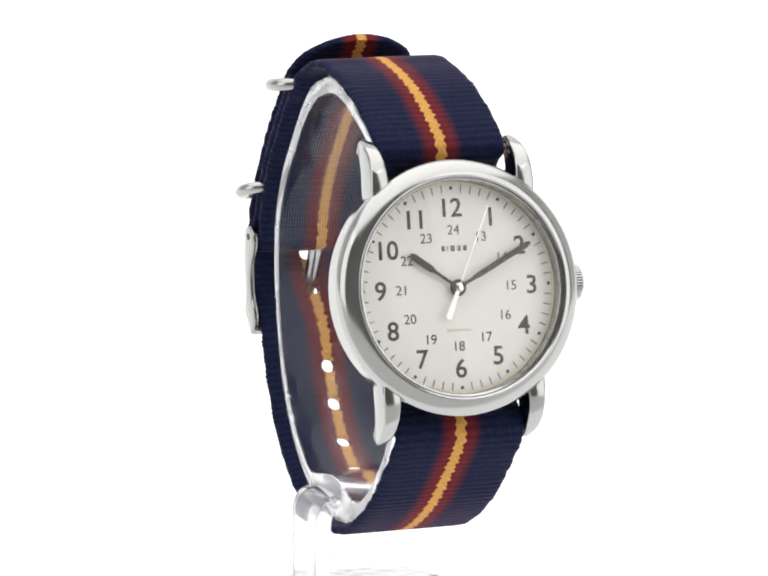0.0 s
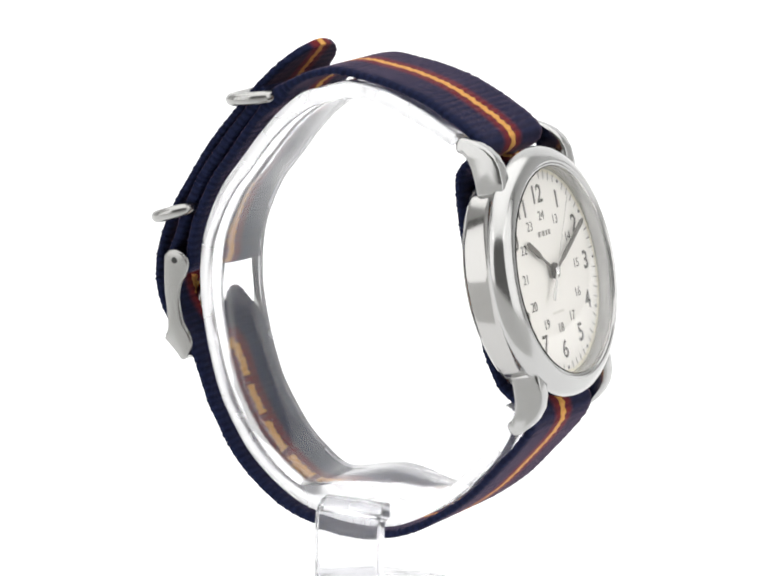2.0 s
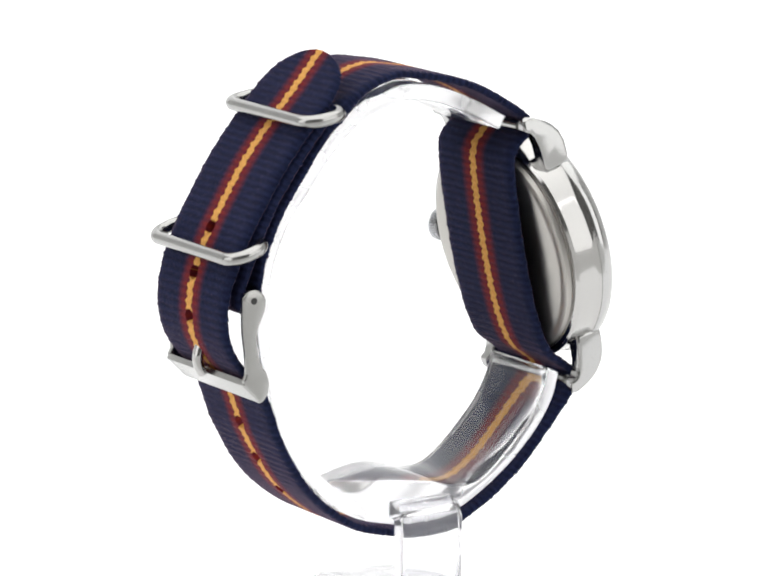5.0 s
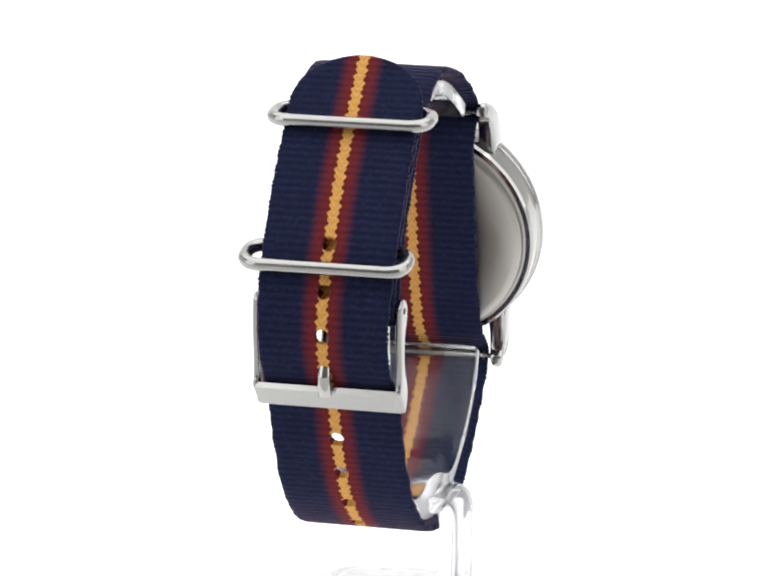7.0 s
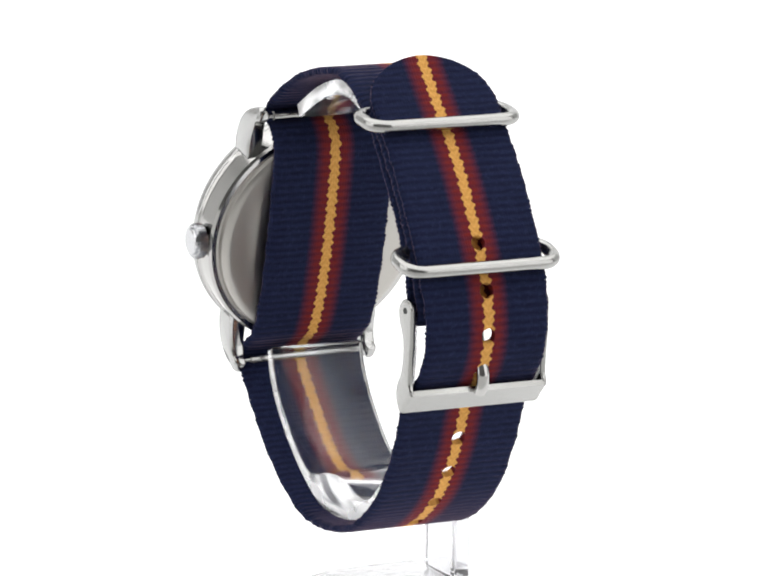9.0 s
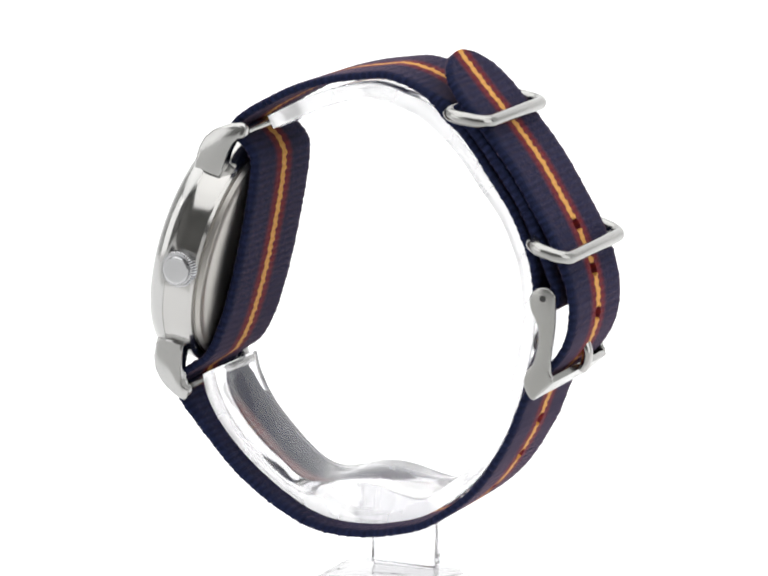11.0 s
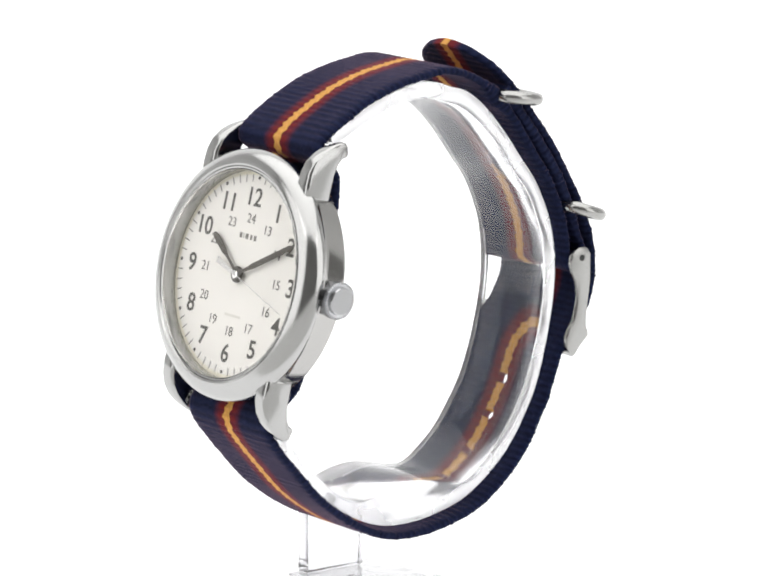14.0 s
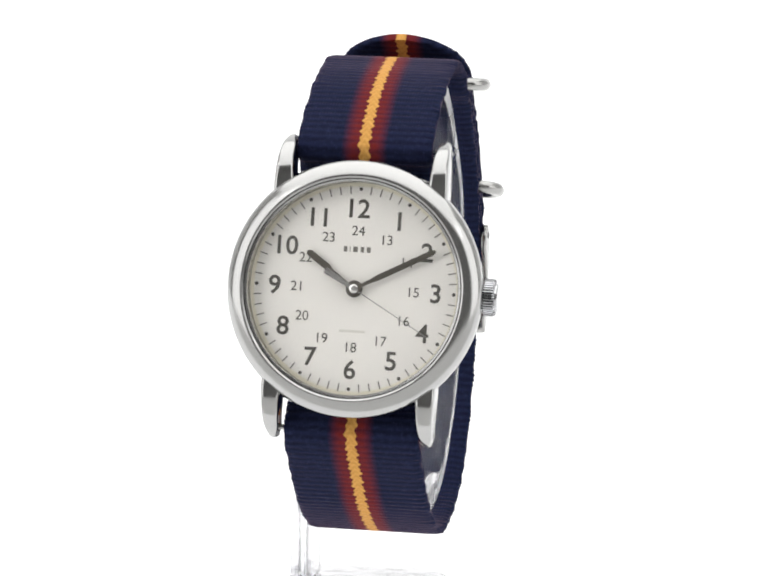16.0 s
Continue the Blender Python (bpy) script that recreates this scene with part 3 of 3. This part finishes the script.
def post():
    # arm out of the cuff, post down past the strap's edge, and foot plate, as one bent bar
    line = [(-8.7, -25.0), (-9.8, -25.0), (-11.0, -25.4), (-11.65, -26.8), (-11.75, -30.0), (-11.75, -35.0), (-11.75, -39.2)]
    pts, _ = smooth_path(line, 0.5)
    bm = bmesh.new()
    rows = []
    n = len(pts)
    for i in range(n):
        t = pts[min(i + 1, n - 1)] - pts[max(i - 1, 0)]
        t = t / np.linalg.norm(t)
        nx, nz = t[1], -t[0]
        th = 1.35
        ring = []
        for sgn, yy in ((1, -6.4), (1, 4.6), (-1, 4.6), (-1, -6.4)):
            ring.append(bm.verts.new(((pts[i][0] + nx * th * sgn) * MM, yy * MM, (pts[i][1] + nz * th * sgn) * MM)))
        rows.append(ring)
    for a, b in zip(rows, rows[1:]):
        for k in range(4):
            bm.faces.new((a[k], a[(k + 1) % 4], b[(k + 1) % 4], b[k]))
    bm.faces.new(rows[0][::-1])
    bm.faces.new(rows[-1])
    bmesh.ops.recalc_face_normals(bm, faces=bm.faces)
    long_edges = [e for e in bm.edges if len(e.link_faces) == 2 and e.calc_face_angle(0) > 1.0]
    bmesh.ops.bevel(bm, geom=long_edges, offset=0.95 * MM, segments=4, profile=0.5, affect="EDGES", clamp_overlap=True)
    ob = part("post", bm, POST, stand, "clear acrylic upright bent into the cuff", angle=50)
    ob.visible_shadow = False
    # rounded foot plate
    bm = bmesh.new()
    corner, outline = 6.0, []
    x0, x1, y0, y1 = -13.1, 10.6, -10.5, 10.5
    for cx, cy, a0 in ((x1 - corner, y1 - corner, 0), (x0 + 2.5, y1 - 2.5, 90), (x0 + 2.5, y0 + 2.5, 180), (x1 - corner, y0 + corner, 270)):
        r = corner if cx > 0 else 2.5
        for k in range(8):
            a = radians(a0 + 90 * k / 7)
            outline.append((cx + r * math.cos(a), cy + r * math.sin(a)))
    low = [bm.verts.new((x * MM, y * MM, TABLE_Z + 0.0003)) for x, y in outline]
    top = [bm.verts.new((x * MM, y * MM, -39.2 * MM)) for x, y in outline]
    m = len(outline)
    bm.faces.new(low[::-1])
    lid = bm.faces.new(top)
    for i in range(m):
        bm.faces.new((low[i], low[(i + 1) % m], top[(i + 1) % m], top[i]))
    bmesh.ops.bevel(bm, geom=list(lid.edges), offset=1.2 * MM, segments=4, profile=0.5, affect="EDGES", clamp_overlap=True)
    ob = part("foot", bm, CAST, stand, "rounded clear acrylic foot plate", angle=50)
    ob.visible_shadow = False


cuff()
post()


# ---- what moves: the watch and its stand turn together; the second pointer ticks ----
def turn_at(t):
    return pose(0, 0, 0, 0, 0, 19.96 + 0.5 + 20.541 * t)


def motions():
    times = [0.0, 0.1, 0.2] + [0.5 * k for k in range(1, 32)] + [15.8, 15.9, 16.0]
    walk(watch, [(t, turn_at(t)) for t in times])
    walk(stand, [(t, turn_at(t)) for t in times])
    rows, step = [], 4
    for k in range(17):
        start = max(0.0, k - 0.6)
        end = min(16.0, k + 0.4 - 0.1)
        m = HEAD @ Matrix.Rotation(radians(-6 * (step + k)), 4, "Z")
        rows += [(start, m), (end, m)]
    walk(second_pointer, rows)


motions()
